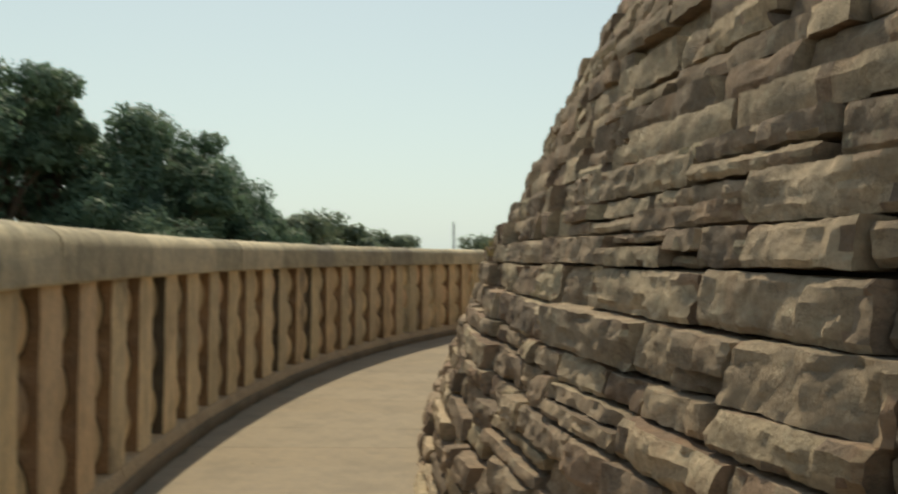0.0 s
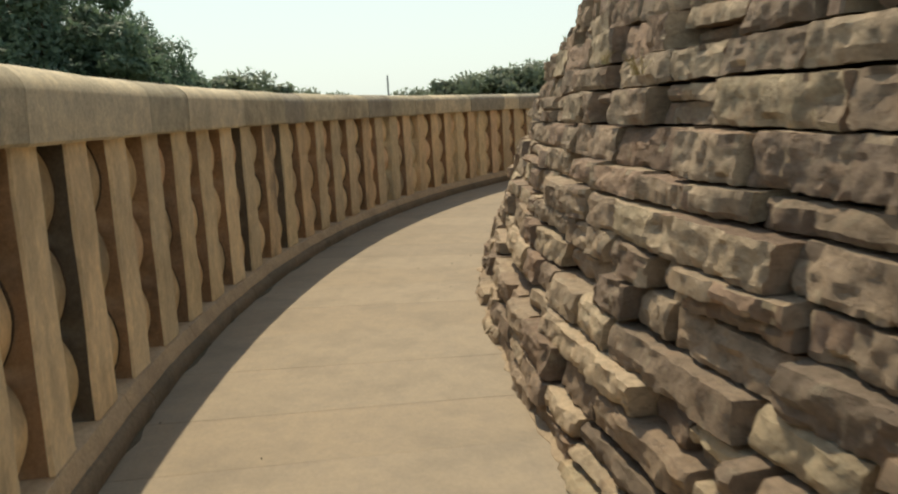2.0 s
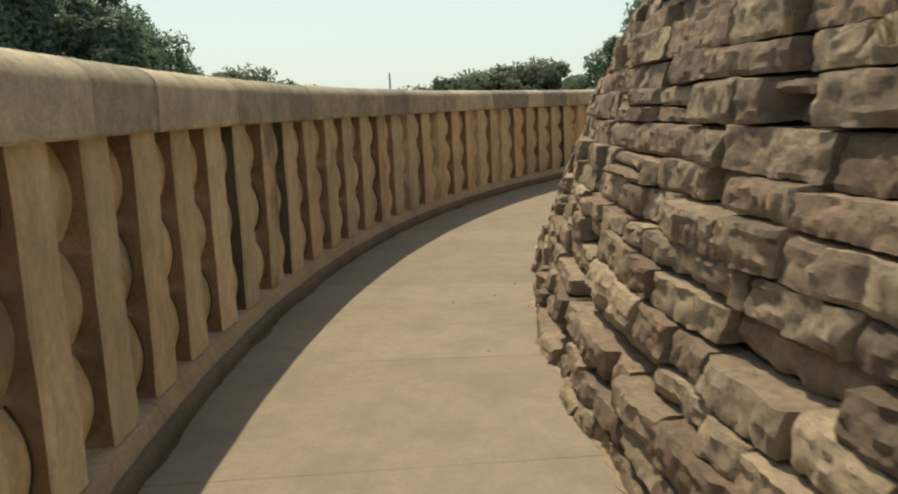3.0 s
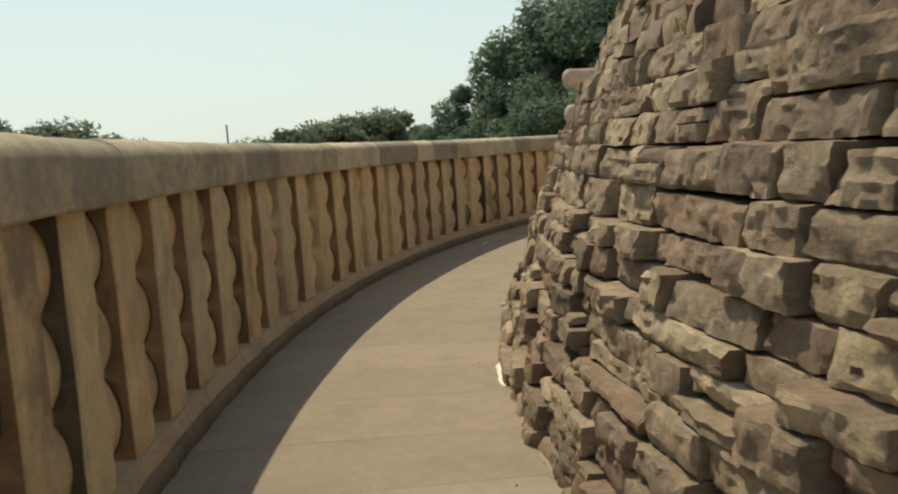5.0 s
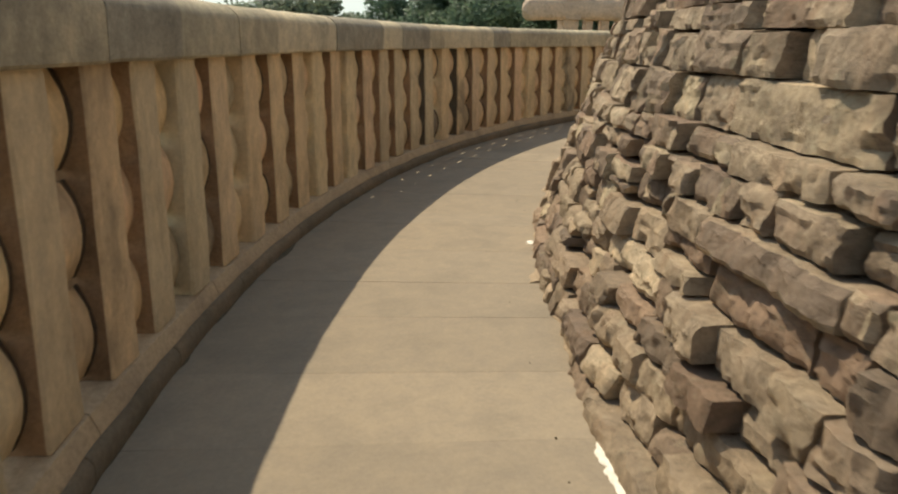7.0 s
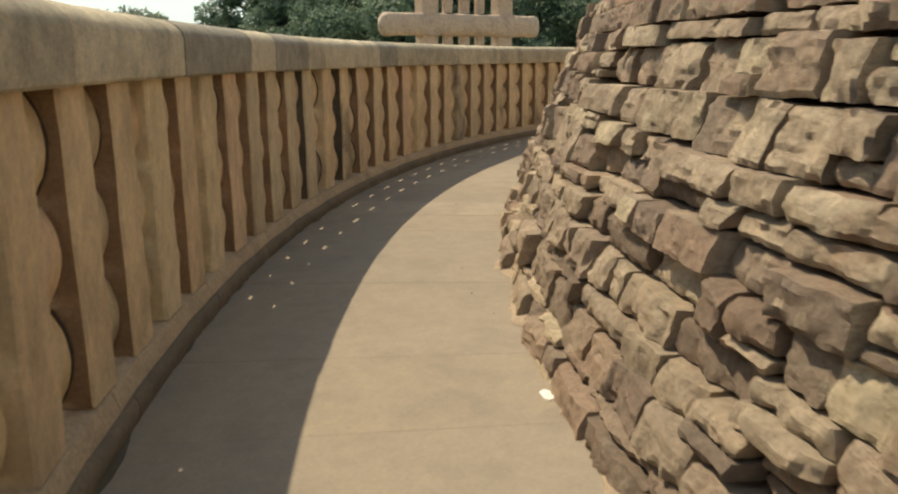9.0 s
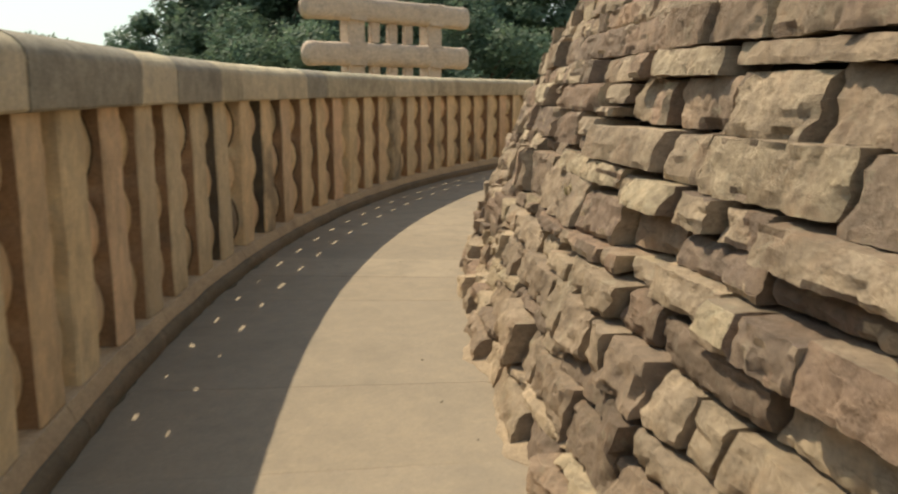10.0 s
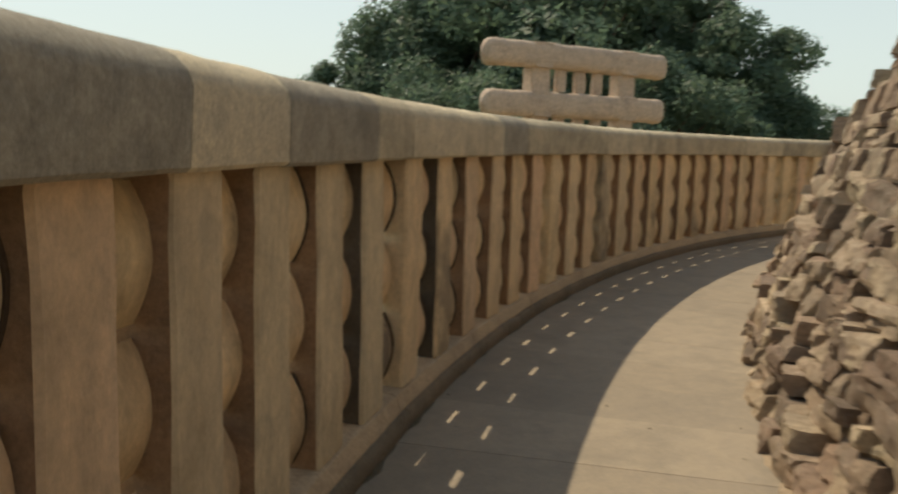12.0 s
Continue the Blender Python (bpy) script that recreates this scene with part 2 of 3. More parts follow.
# ---- ground, terrace and dome ----
v, f = [], []
rings = [0.0, 20, 40, 80, 160, 400, 1200, 4000]
for i, r in enumerate(rings):
    for k in range(48):
        a = k * 7.5
        p = polar(a, r, GROUND)
        if 20 < r < 4000:
            p.z += 0.5 * noise.noise(p * 0.02)
        v.append(p)
for i in range(len(rings) - 1):
    for k in range(48):
        f.append((i * 48 + k, i * 48 + (k + 1) % 48, (i + 1) * 48 + (k + 1) % 48, (i + 1) * 48 + k))
tagged(new("ground", mesh_of("ground", v, f, mat_ground, 40)), "dry grass and bare earth round the monument", "ground", kind="structure")

terrace = tagged(new("terrace_wall", mesh_of("terrace_wall", *merge([arc([(20.4, GROUND - 0.3), (21.25, GROUND - 0.3), (21.05, -0.06), (20.4, -0.06)], a, a + 30, 2, 0.03) for a in range(-180, 180, 30)]), mat_dome, 40)),
                 "rough sandstone retaining wall of the raised terrace", "wall", kind="structure")

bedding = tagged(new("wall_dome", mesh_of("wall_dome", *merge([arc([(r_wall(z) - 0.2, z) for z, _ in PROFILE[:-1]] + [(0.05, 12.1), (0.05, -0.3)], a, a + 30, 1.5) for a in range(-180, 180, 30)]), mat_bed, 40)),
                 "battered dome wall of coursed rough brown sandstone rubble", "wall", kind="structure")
upper = arc([(r_wall(z) - 0.02, z) for z in (5.3, 6.0, 7.5, 9.0, 10.3, 11.3, 11.9, 12.08)] + [(r_wall(5.3) - 0.2, 5.25)], -180, 180, 2.0, 0.05)
lower = arc([(r_wall(z) - 0.02, z) for z in (-0.2, 1.0, 2.0, 3.0, 4.0, 5.3)] + [(r_wall(5.3) - 0.3, 5.3), (r_wall(0) - 0.4, -0.2)], 66, 335, 2.0, 0.05)
part("facing", mesh_of("facing", *merge([upper, lower]), mat_dome, 40), bedding, label="weathered sandstone facing")

# ---- floor ----
floor = tagged(new("floor", mesh_of("floor", *merge([arc([(18.5, -0.3), (20.75, -0.3), (20.75, -0.012), (18.5, -0.012)], a, a + 30, 1.5) for a in range(-180, 180, 30)]), mat_joint, 40)),
               "curved walkway paved with worn buff sandstone slabs", "floor", kind="structure")

# ---- balustrade ----
R_PILLAR = R_COPING + 0.035
P_WIDE, P_DEEP, Z_SILL = 0.276, 0.215, 0.19
balustrade = tagged(new("balustrade"), "carved sandstone railing of square pillars and lens-shaped crossbars", "balustrade")
balustrade.location = polar(0, R_COPING, 0)
bal_inv = balustrade.matrix_basis.inverted()


def pillar_shape(seed):
    rnd = random.Random(seed)
    w, d, secs = P_WIDE / 2, P_DEEP, []
    zs = [0, 0.015, 0.2, 0.4, 0.6, 0.8, 1.0, 1.149, 1.164]
    for i, z in enumerate(zs):
        s = 0.985 if i in (0, len(zs) - 1) else 1.0
        c = 0.012
        ring = [(-w + c, 0), (w - c, 0), (w, -c), (w, -d + c), (w - c, -d), (-w + c, -d), (-w, -d + c), (-w, -c)]
        secs.append([Vector((x * s + 0.006 * noise.noise((seed, z * 3, 1)) + 0.003 * rnd.uniform(-1, 1), y + 0.004 * rnd.uniform(-1, 1), z)) for x, y in ring])
    return sweep(secs)


def bar_shape(seed, high=0.345, thick=0.053, wide=0.32):
    """A crossbar of lens section, with a slightly worn edge above and below."""
    rnd = random.Random(seed * 7 + 3)
    secs = []
    for x, s in ((-wide / 2, 0.88), (-0.132, 0.88), (-0.128, 1.0), (-0.05, 1.0), (0.05, 1.0), (0.128, 1.0), (0.132, 0.88), (wide / 2, 0.88)):
        ring = []
        for side in (1, -1):
            for k in range(11):
                v = side * (1 - 2 * k / 11)
                y = -P_DEEP / 2 + side * thick * s * (1 - v * v) + noise.noise((x * 6, v * 2.5, seed + side)) * 0.004
                ring.append(Vector((x, y, high / 2 * v * s + rnd.uniform(-1, 1) * 0.0012)))
        secs.append(ring)
    return sweep(secs)


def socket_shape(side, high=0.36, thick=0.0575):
    """The open joint round a crossbar's end, where it enters the pillar: a solid rim with the gap's shade as its
    colour.
    """
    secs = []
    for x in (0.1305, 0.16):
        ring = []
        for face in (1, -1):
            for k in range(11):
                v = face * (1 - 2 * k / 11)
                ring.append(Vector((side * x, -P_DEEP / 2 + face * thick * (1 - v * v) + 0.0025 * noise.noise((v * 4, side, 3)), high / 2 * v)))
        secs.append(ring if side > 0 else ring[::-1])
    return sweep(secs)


pillars = [pillar_shape(i) for i in range(9)]
bars = [bar_shape(i) for i in range(6)]
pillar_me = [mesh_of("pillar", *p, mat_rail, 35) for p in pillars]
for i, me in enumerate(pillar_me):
    me.materials.append((mat_rail_side, mat_rail_side, mat_rail_side, mat_rail_black, mat_rail_side, mat_rail, mat_rail_side, mat_rail_side, mat_rail_side)[i])   # the sides: mostly a dark red-brown, the shade between pillars put into the colour
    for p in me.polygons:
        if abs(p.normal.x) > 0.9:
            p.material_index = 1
bar_me = [mesh_of("crossbar", *p, mat_rail, 35) for p in bars]
for i, (v, f) in enumerate(bars[:3]):             # half of the shapes get the dark rim that stands for an open joint
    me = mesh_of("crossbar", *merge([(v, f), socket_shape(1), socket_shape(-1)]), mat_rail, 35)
    me.materials.append(mat_socket_shade)
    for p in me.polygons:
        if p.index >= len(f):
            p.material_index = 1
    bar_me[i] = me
BAR_Z = (0.395, 0.782, 1.169)
rnd = random.Random(5)
far_bits = []
# bearing of each pillar's near edge where the walk passes, then evenly round the ring
EDGES = [-3.3, -1.75, -0.2, 1.35, 2.85, 4.35, 5.9, 7.33, 9.0, 10.5, 12.1, 13.66, 15.21, 16.79, 18.39, 19.81, 21.35, 22.9, 24.5, 26.1, 27.6,
         29.0, 30.35, 31.6, 33.13, 34.52, 35.95, 37.5, 38.97, 40.6, 42.3, 43.95, 45.55]
EDGES = [-3.3 - 1.53 * i for i in range(22, 0, -1)] + EDGES
while EDGES[-1] < 321:
    EDGES.append(EDGES[-1] + 1.535)
for edge, following in zip(EDGES, EDGES[1:]):
    a = edge + 0.383
    half = (following - edge) / 2
    tilt = pose(0, 0, 0, rnd.uniform(-0.4, 0.4), rnd.uniform(-0.4, 0.4), rnd.uniform(-1.2, 1.2))
    mp = turned(a, R_PILLAR, Z_SILL) @ tilt
    near = a < 72
    k = rnd.randrange(9)
    if near:
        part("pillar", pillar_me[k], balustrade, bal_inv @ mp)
    else:
        far_bits.append(moved(mp, pillars[k]))
    for z in BAR_Z:
        k = rnd.randrange(6)
        mb = turned(a + half, R_PILLAR, z + rnd.uniform(-0.004, 0.004)) @ pose(0, rnd.uniform(-0.006, 0.006), 0, rnd.uniform(-1.2, 1.2), rnd.uniform(-0.6, 0.6), 0)
        if near:
            part("crossbar", bar_me[k], balustrade, bal_inv @ mb)
        else:
            far_bits.append(moved(mb, bars[k]))
part("railing", mesh_of("railing", *merge(far_bits), mat_rail_far, 35), balustrade, bal_inv, kind="stuff")

# coping stones: bearing of each joint and the tone of the stone after it (0 pale, 1 buff, 2 grey)
COPING = [(-36, 1), (-31, 0), (-26.5, 1), (-22, 0), (-17, 1), (-12, 0), (-7.5, 1), (-3.0, 0), (1.5, 1), (3.6, 0), (7.4, 1), (10.7, 2), (12.5, 1), (15.3, 1),
          (18.9, 2), (21.4, 1), (24.1, 1), (26.3, 0), (30.6, 2), (34.6, 0), (36.4, 2), (39.1, 1), (40.6, 0), (45.9, 2), (47.8, 1), (54.7, 0), (59.5, 1), (64.6, 1), (69, 0), (72.8, 1)]
R0, R1 = R_COPING, R_COPING + 0.28


def cope_section(dr=0.0, dz=0.0):
    s = [(R0 + 0.012, Z_COPE), (R0, Z_COPE + 0.012), (R0 - 0.004, Z_COPE + 0.2), (R0 + 0.008, Z_COPE + 0.235), (R0 + 0.04, Z_COPE + 0.268), (R0 + 0.085, Z_TOP - 0.012),
         (R0 + 0.14, Z_TOP), (R1 - 0.085, Z_TOP - 0.012), (R1 - 0.04, Z_COPE + 0.268), (R1, Z_COPE + 0.2), (R1, Z_COPE + 0.012), (R1 - 0.012, Z_COPE)]
    return [(r + dr, z + dz) for r, z in s]


for (a0, tone), (a1, _) in zip(COPING, COPING[1:]):
    dr, dz = rnd.uniform(-0.004, 0.004), rnd.uniform(-0.003, 0.003)
    me = mesh_of("coping_stone", *arc(cope_section(dr, dz), a0 + 0.008, a1 - 0.008, 0.3, 0.005), mat_cope[tone], 40)
    part("coping_stone", me, balustrade, bal_inv)
me = mesh_of("coping", *merge([arc(cope_section(), a, a + 3.98, 1.0, 0.005) for a in np.arange(72.8, 323.9, 4)]), mat_cope[1], 40)
part("coping", me, balustrade, bal_inv, kind="stuff")

# sill under the pillars with its worn dark nosing
sill = [(R_PILLAR + P_DEEP + 0.05, 0.0), (R_PILLAR + P_DEEP + 0.05, Z_SILL), (R_PILLAR + 0.02, Z_SILL), (R_PILLAR - 0.006, Z_SILL - 0.012), (R_KERB + 0.022, 0.105), (R_KERB + 0.022, 0.0)]
nose = [(R_KERB + 0.02, 0.002), (R_KERB + 0.02, 0.102), (R_KERB + 0.006, 0.098), (R_KERB - 0.01, 0.075), (R_KERB - 0.012, 0.04), (R_KERB - 0.004, -0.005), (R_KERB + 0.01, -0.01)]
a = -36.0
while a < 72:
    b = a + rnd.uniform(3.2, 5.5)
    part("sill_stone", mesh_of("sill_stone", *arc(sill, a + 0.01, b - 0.01, 0.4, 0.006), mat_plinth, 40), balustrade, bal_inv)
    a = b
part("sill", mesh_of("sill", *merge([arc(sill, c, c + 3.9, 1.0) for c in np.arange(a, 323.9, 4)]), mat_plinth, 40), balustrade, bal_inv, kind="stuff")
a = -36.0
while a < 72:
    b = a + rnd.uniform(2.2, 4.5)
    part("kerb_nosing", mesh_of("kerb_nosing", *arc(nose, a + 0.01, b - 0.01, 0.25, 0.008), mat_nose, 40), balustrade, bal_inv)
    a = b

# ---- gateway ----
gate = tagged(new("gateway"), "plain sandstone ceremonial gateway with stacked round-ended beams", "gateway")
gate.location = (14.88, 35.95, GROUND - 0.05)
gate.rotation_euler.z = math.atan2(0.85, 6.9)


def block(w, d, h, c=0.04, rough=0.02, taper=1.0):
    secs = []
    n = max(2, round(h / 0.4))
    for i in range(n + 1):
        s = 1 + (taper - 1) * i / n
        k = 1.0 if 0 < i < n else 0.96
        x, y = w / 2 * s * k, d / 2 * s * k
        ring = [(-x + c, -y), (x - c, -y), (x, -y + c), (x, y - c), (x - c, y), (-x + c, y), (-x, y - c), (-x, -y + c)]
        secs.append([Vector((px, py, h * i / n)) + noise.noise_vector(Vector((px * 2, py * 2, i * 0.7 + w * 9))) * rough for px, py in ring])
    return sweep(secs)


def beam_shape(long, high, deep, arch):
    """A beam with rounded ends that swell a little, bowed upwards at the middle."""
    secs = []
    n, half = 34, long / 2
    for i in range(n + 1):
        x = -half * math.cos(math.pi * i / n) if i in (0, n) else half * math.sin(math.pi * (i / n - 0.5)) 
        u = x / half
        into = min(1.0, (half - abs(x)) / (high * 0.45))
        swell = math.sqrt(max(0.06, 1 - (1 - into) ** 2))
        h = high / 2 * swell * (1.05 if abs(u) > 0.86 else 1.0)
        zc = arch * (1 - u * u)
        ring = []
        for k in range(16):
            t = 2 * math.pi * (k + 0.5) / 16
            cy, sz = math.cos(t), math.sin(t)
            p = Vector((x, deep / 2 * swell * math.copysign(abs(cy) ** 0.6, cy), zc + h * math.copysign(abs(sz) ** 0.6, sz)))
            ring.append(p + noise.noise_vector(p * 2.3 + Vector((0, 0, long))) * 0.03)
        secs.append(ring)
    return sweep(secs)


for x in (-1.48, 1.76):
    part("gate_pillar", mesh_of("gate_pillar", *block(0.66, 0.46, 8.2, taper=0.98), mat_gate, 40), gate, pose(x, 0, 0))
for z, long in ((5.78, 6.75), (7.07, 6.78), (8.38, 6.82)):
    part("beam", mesh_of("beam", *beam_shape(long, 0.7, 0.52, 0.03), mat_gate, 50), gate, pose(0, -0.1, z - 0.02))
    for x in (-1.48, 1.76):
        part("beam_block", mesh_of("beam_block", *block(0.69, 0.57, 0.66), mat_gate, 40), gate, pose(x, -0.06, z - 0.33))
for z in (6.2, 7.45):
    for x, wide in ((-0.68, 0.36), (0.03, 0.38), (0.7, 0.35)):
        part("upright", mesh_of("upright", *block(wide, 0.2, 0.66), mat_gate, 40), gate, pose(x, -0.05, z))

# ---- far pole ----
pole = tagged(new("pole", mesh_of("pole", *sweep([[Vector((r * math.cos(k * math.pi / 4), r * math.sin(k * math.pi / 4), z)) for k in range(8)] for z, r in ((GROUND - 0.2, 0.16), (-1, 0.14), (5.9, 0.1), (5.95, 0.06))]), mat_pole, 40)),
              "slim grey metal pole standing far off", "pole")
pole.location = (0.6, 103.9, 0)


# ---- trees ----
def tree_meshes(seed, high, spread, leaf, count, mat):
    rnd = random.Random(seed)
    trunk = []
    top = high * 0.62
    lean = Vector((rnd.uniform(-0.08, 0.08), rnd.uniform(-0.08, 0.08), 1))

    def limb(p0, p1, r0, r1, n=5):
        secs = []
        ax = (p1 - p0).normalized()
        sx = ax.orthogonal().normalized()
        sy = ax.cross(sx)
        for i in range(n + 1):
            c = p0.lerp(p1, i / n) + (noise.noise_vector(p0.lerp(p1, i / n) * 0.7 + Vector((seed, 0, 0))) * 0.25 * (i > 0))
            r = r0 + (r1 - r0) * i / n
            secs.append([c + (sx * math.cos(k * math.pi / 4) + sy * math.sin(k * math.pi / 4)) * r for k in range(8)])
        return sweep(secs)

    base_r = high * 0.028
    trunk.append(limb(Vector((0, 0, -0.3)), lean * top, base_r, base_r * 0.35, 7))
    blobs = []
    for i in range(30):
        z = high * rnd.uniform(0.3, 0.9)
        out = spread * rnd.uniform(0.2, 0.95) * (1.15 - abs(z / high - 0.5))
        a = i * 2.4 + rnd.uniform(-0.5, 0.5)
        tip = Vector((math.cos(a) * out, math.sin(a) * out, z))
        root = lean * (top * min(0.95, max(0.25, z / high * 0.8)))
        trunk.append(limb(root, tip, base_r * 0.35, base_r * 0.08, 4))
        blobs.append((tip, spread * rnd.uniform(0.14, 0.34)))
    blobs.append((lean * high * 0.9, spread * 0.3))
    blobs.append((lean * high * 0.6, spread * 0.5))
    verts, faces = [], []
    for i in range(count):
        c, r = blobs[rnd.randrange(len(blobs))]
        d = Vector((rnd.gauss(0, 1), rnd.gauss(0, 1), rnd.gauss(0, 1))).normalized()
        k = r * (0.55 + 0.5 * rnd.random() + 0.35 * noise.noise(d * 2.2 + c))
        p = c + Vector((d.x, d.y, d.z * 0.8)) * k
        s = leaf * rnd.uniform(0.6, 1.4)
        u = Vector((rnd.gauss(0, 1), rnd.gauss(0, 1), rnd.gauss(0, 0.7))).normalized()
        w = u.cross(d + Vector((rnd.uniform(-0.5, 0.5), rnd.uniform(-0.5, 0.5), 0.4))).normalized()
        b = len(verts)
        verts += [p - u * s, p + w * s * 0.45 - u * s * 0.1, p + u * s, p - w * s * 0.45 - u * s * 0.1]
        faces.append((b, b + 1, b + 2, b + 3))
    return mesh_of("trunk", *merge(trunk), mat_bark, 50), mesh_of("crown", verts, faces, mat)


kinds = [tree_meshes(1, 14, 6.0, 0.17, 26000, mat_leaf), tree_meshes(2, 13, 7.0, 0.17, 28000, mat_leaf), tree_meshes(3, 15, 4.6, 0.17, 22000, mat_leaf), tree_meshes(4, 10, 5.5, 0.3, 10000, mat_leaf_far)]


def tree(kind, x, y, size, spin, label):
    t = tagged(new("tree"), label, "tree", group="trees round the monument")
    t.matrix_basis = Matrix.LocRotScale((x, y, GROUND), Euler((0, 0, spin)), (size, size, size))
    part("trunk", kinds[kind][0], t)
    part("crown", kinds[kind][1], t)


def tree_at(kind, az, dist, size, eye, label):
    tree(kind, eye[0] + dist * math.sin(radians(az)), eye[1] + dist * math.cos(radians(az)), size, az * 1.7, label)


DARK, FAR = "tall dark-green leafy tree", "green tree far beyond the terrace, haze painted into its leaves"
for kind, az, dist, size in ((2, -29, 46, 1.08), (2, -25.8, 48, 1.08), (0, -23, 50, 0.92), (2, -20.6, 50, 0.98), (2, -18, 54, 0.96), (0, -15.6, 56, 0.83), (2, -12.8, 62, 0.66), (2, -34, 44, 0.95), (1, -24, 44, 0.65), (1, -18.5, 46, 0.6), (1, -14, 52, 0.5)):
    tree_at(kind, az, dist, size, (0, 0), DARK)
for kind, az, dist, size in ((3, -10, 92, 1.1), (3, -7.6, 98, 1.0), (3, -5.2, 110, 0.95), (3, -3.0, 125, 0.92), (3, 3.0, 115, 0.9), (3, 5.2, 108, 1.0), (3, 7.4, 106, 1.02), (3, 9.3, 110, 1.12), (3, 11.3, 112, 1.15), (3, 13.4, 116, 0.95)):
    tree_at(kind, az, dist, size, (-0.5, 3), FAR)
for kind, az, dist, size in ((1, 19.3, 56, 0.74), (0, 22.5, 55, 1.05), (0, 26.0, 54, 1.22), (2, 29.5, 58, 1.3), (1, 33.5, 54, 1.4), (0, 37.5, 58, 1.3), (2, 41.0, 54, 1.15), (0, 44.3, 54, 0.98), (1, 46.5, 52, 0.76), (1, 24, 48, 0.8), (1, 31, 46, 0.85), (1, 39, 47, 0.85)):
    tree_at(kind, az, dist, size, (0.7, 15), DARK)
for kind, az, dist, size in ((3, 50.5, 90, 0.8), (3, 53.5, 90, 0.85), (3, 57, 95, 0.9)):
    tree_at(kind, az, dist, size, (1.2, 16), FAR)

# ---- paving slabs ----
# bearing of each joint where the walk passes, and how far it stands open in degrees
JOINTS = [(-2.3, 0.012), (-0.6, 0.008), (1.5, 0.01), (3.6, 0.004), (5.7, 0.004), (7.8, 0.009), (9.8, 0.003), (11.7, 0.004), (13.7, 0.012), (15.8, 0.003), (17.85, 0.014), (19.8, 0.006), (22.03, 0.016), (23.95, 0.016),
          (26.3, 0.004), (28.76, 0.016), (30.1, 0.01), (32.8, 0.01), (35.4, 0.004), (37.75, 0.016), (39.9, 0.004), (41.9, 0.01), (43.7, 0.004), (45.5, 0.006)]
JOINTS = [(-2.3 - 1.98 * i, 0.006) for i in range(17, 0, -1)] + JOINTS + [(45.5 + 1.98 * i, 0.006) for i in range(1, 15)]
for (a, _), (b, gap) in zip(JOINTS, JOINTS[1:]):
    dz = rnd.uniform(-0.0008, 0.0008)
    verts, faces = arc([(18.7, -0.01), (19.4, -0.01), (20.05, -0.01), (R_KERB + 0.05, -0.01), (R_KERB + 0.05, dz), (20.05, dz), (19.4, dz), (18.7, dz)], a, b, 0.4)
    for k in range(1, 9):                        # the far edge is worn unevenly, so the joint opens and closes along its length
        r = (18.7, 19.4, 20.05, R_KERB, R_KERB, 20.05, 19.4, 18.7)[k - 1]
        width = max(0.0015, gap * (0.75 + 1.3 * noise.noise((b * 3.1, r * 2.3, 1))))
        verts[-9 + k] = polar(b - width, r if k not in (4, 5) else r + 0.05, verts[-9 + k].z)
    part("slab", mesh_of("slab", verts, faces, mat_slab, 40), floor)
a = JOINTS[-1][0]

rest = []
while a < 323.5:
    b = min(324.0, a + 2.0)
    rest.append(arc([(18.7, -0.01), (R_KERB + 0.05, -0.01), (R_KERB + 0.05, 0.0), (18.7, 0.0)], a + 0.008, b - 0.008, 1.0))
    a = b
part("paving", mesh_of("paving", *merge(rest), mat_slab, 40), floor, kind="stuff")

# ---- white paint marks at the foot of the wall ----
def mark_shape(a0, a1, r, wide, seed):
    n = max(6, round((a1 - a0) / 0.06))
    secs = []
    for i in range(n + 1):
        u = i / n
        a = a0 + (a1 - a0) * u
        half = wide / 2 * min(1, 5 * u + 0.15, 5 * (1 - u) + 0.15) * (0.65 + 0.9 * abs(noise.noise((a * 5, seed, 0))))
        mid = r + 0.02 * noise.noise((a * 3, seed, 4))
        secs.append([polar(a, mid - half, 0.001), polar(a, mid + half, 0.001), polar(a, mid + half * 0.9, 0.006), polar(a, mid - half * 0.9, 0.006)])
    return sweep(secs)


for a0, a1, r, wide in ((16.0, 17.85, 18.85, 0.08), (26.95, 27.3, 18.88, 0.07)):
    tagged(new("paint_mark", mesh_of("paint_mark", *mark_shape(a0, a1, r, wide, a0), mat_paint, 60)), "splash of white paint on the paving at the wall's foot", "paint mark", group="paint marks on the walkway")


def drift_shape(a0, a1, r, wide, high, seed):
    """A thin ragged drift of dust or dirt lying along the walkway's edge."""
    n = round((a1 - a0) / 0.1)
    secs = []
    for i in range(n + 1):
        a = a0 + (a1 - a0) * i / n
        k = max(0.04, 0.5 + 0.9 * noise.noise((a * 0.6, seed, 1)) + 0.35 * noise.noise((a * 2.2, seed, 2)) + 0.08 * noise.noise((a * 6, seed, 3)))
        edge = wide * k
        secs.append([polar(a, r, -0.004), polar(a, r + edge, -0.004), polar(a, r + edge * 0.96, 0.0035), polar(a, r + edge * 0.4, 0.004 + high * 0.5 * k), polar(a, r, 0.004 + high * k)])
    return sweep(secs)


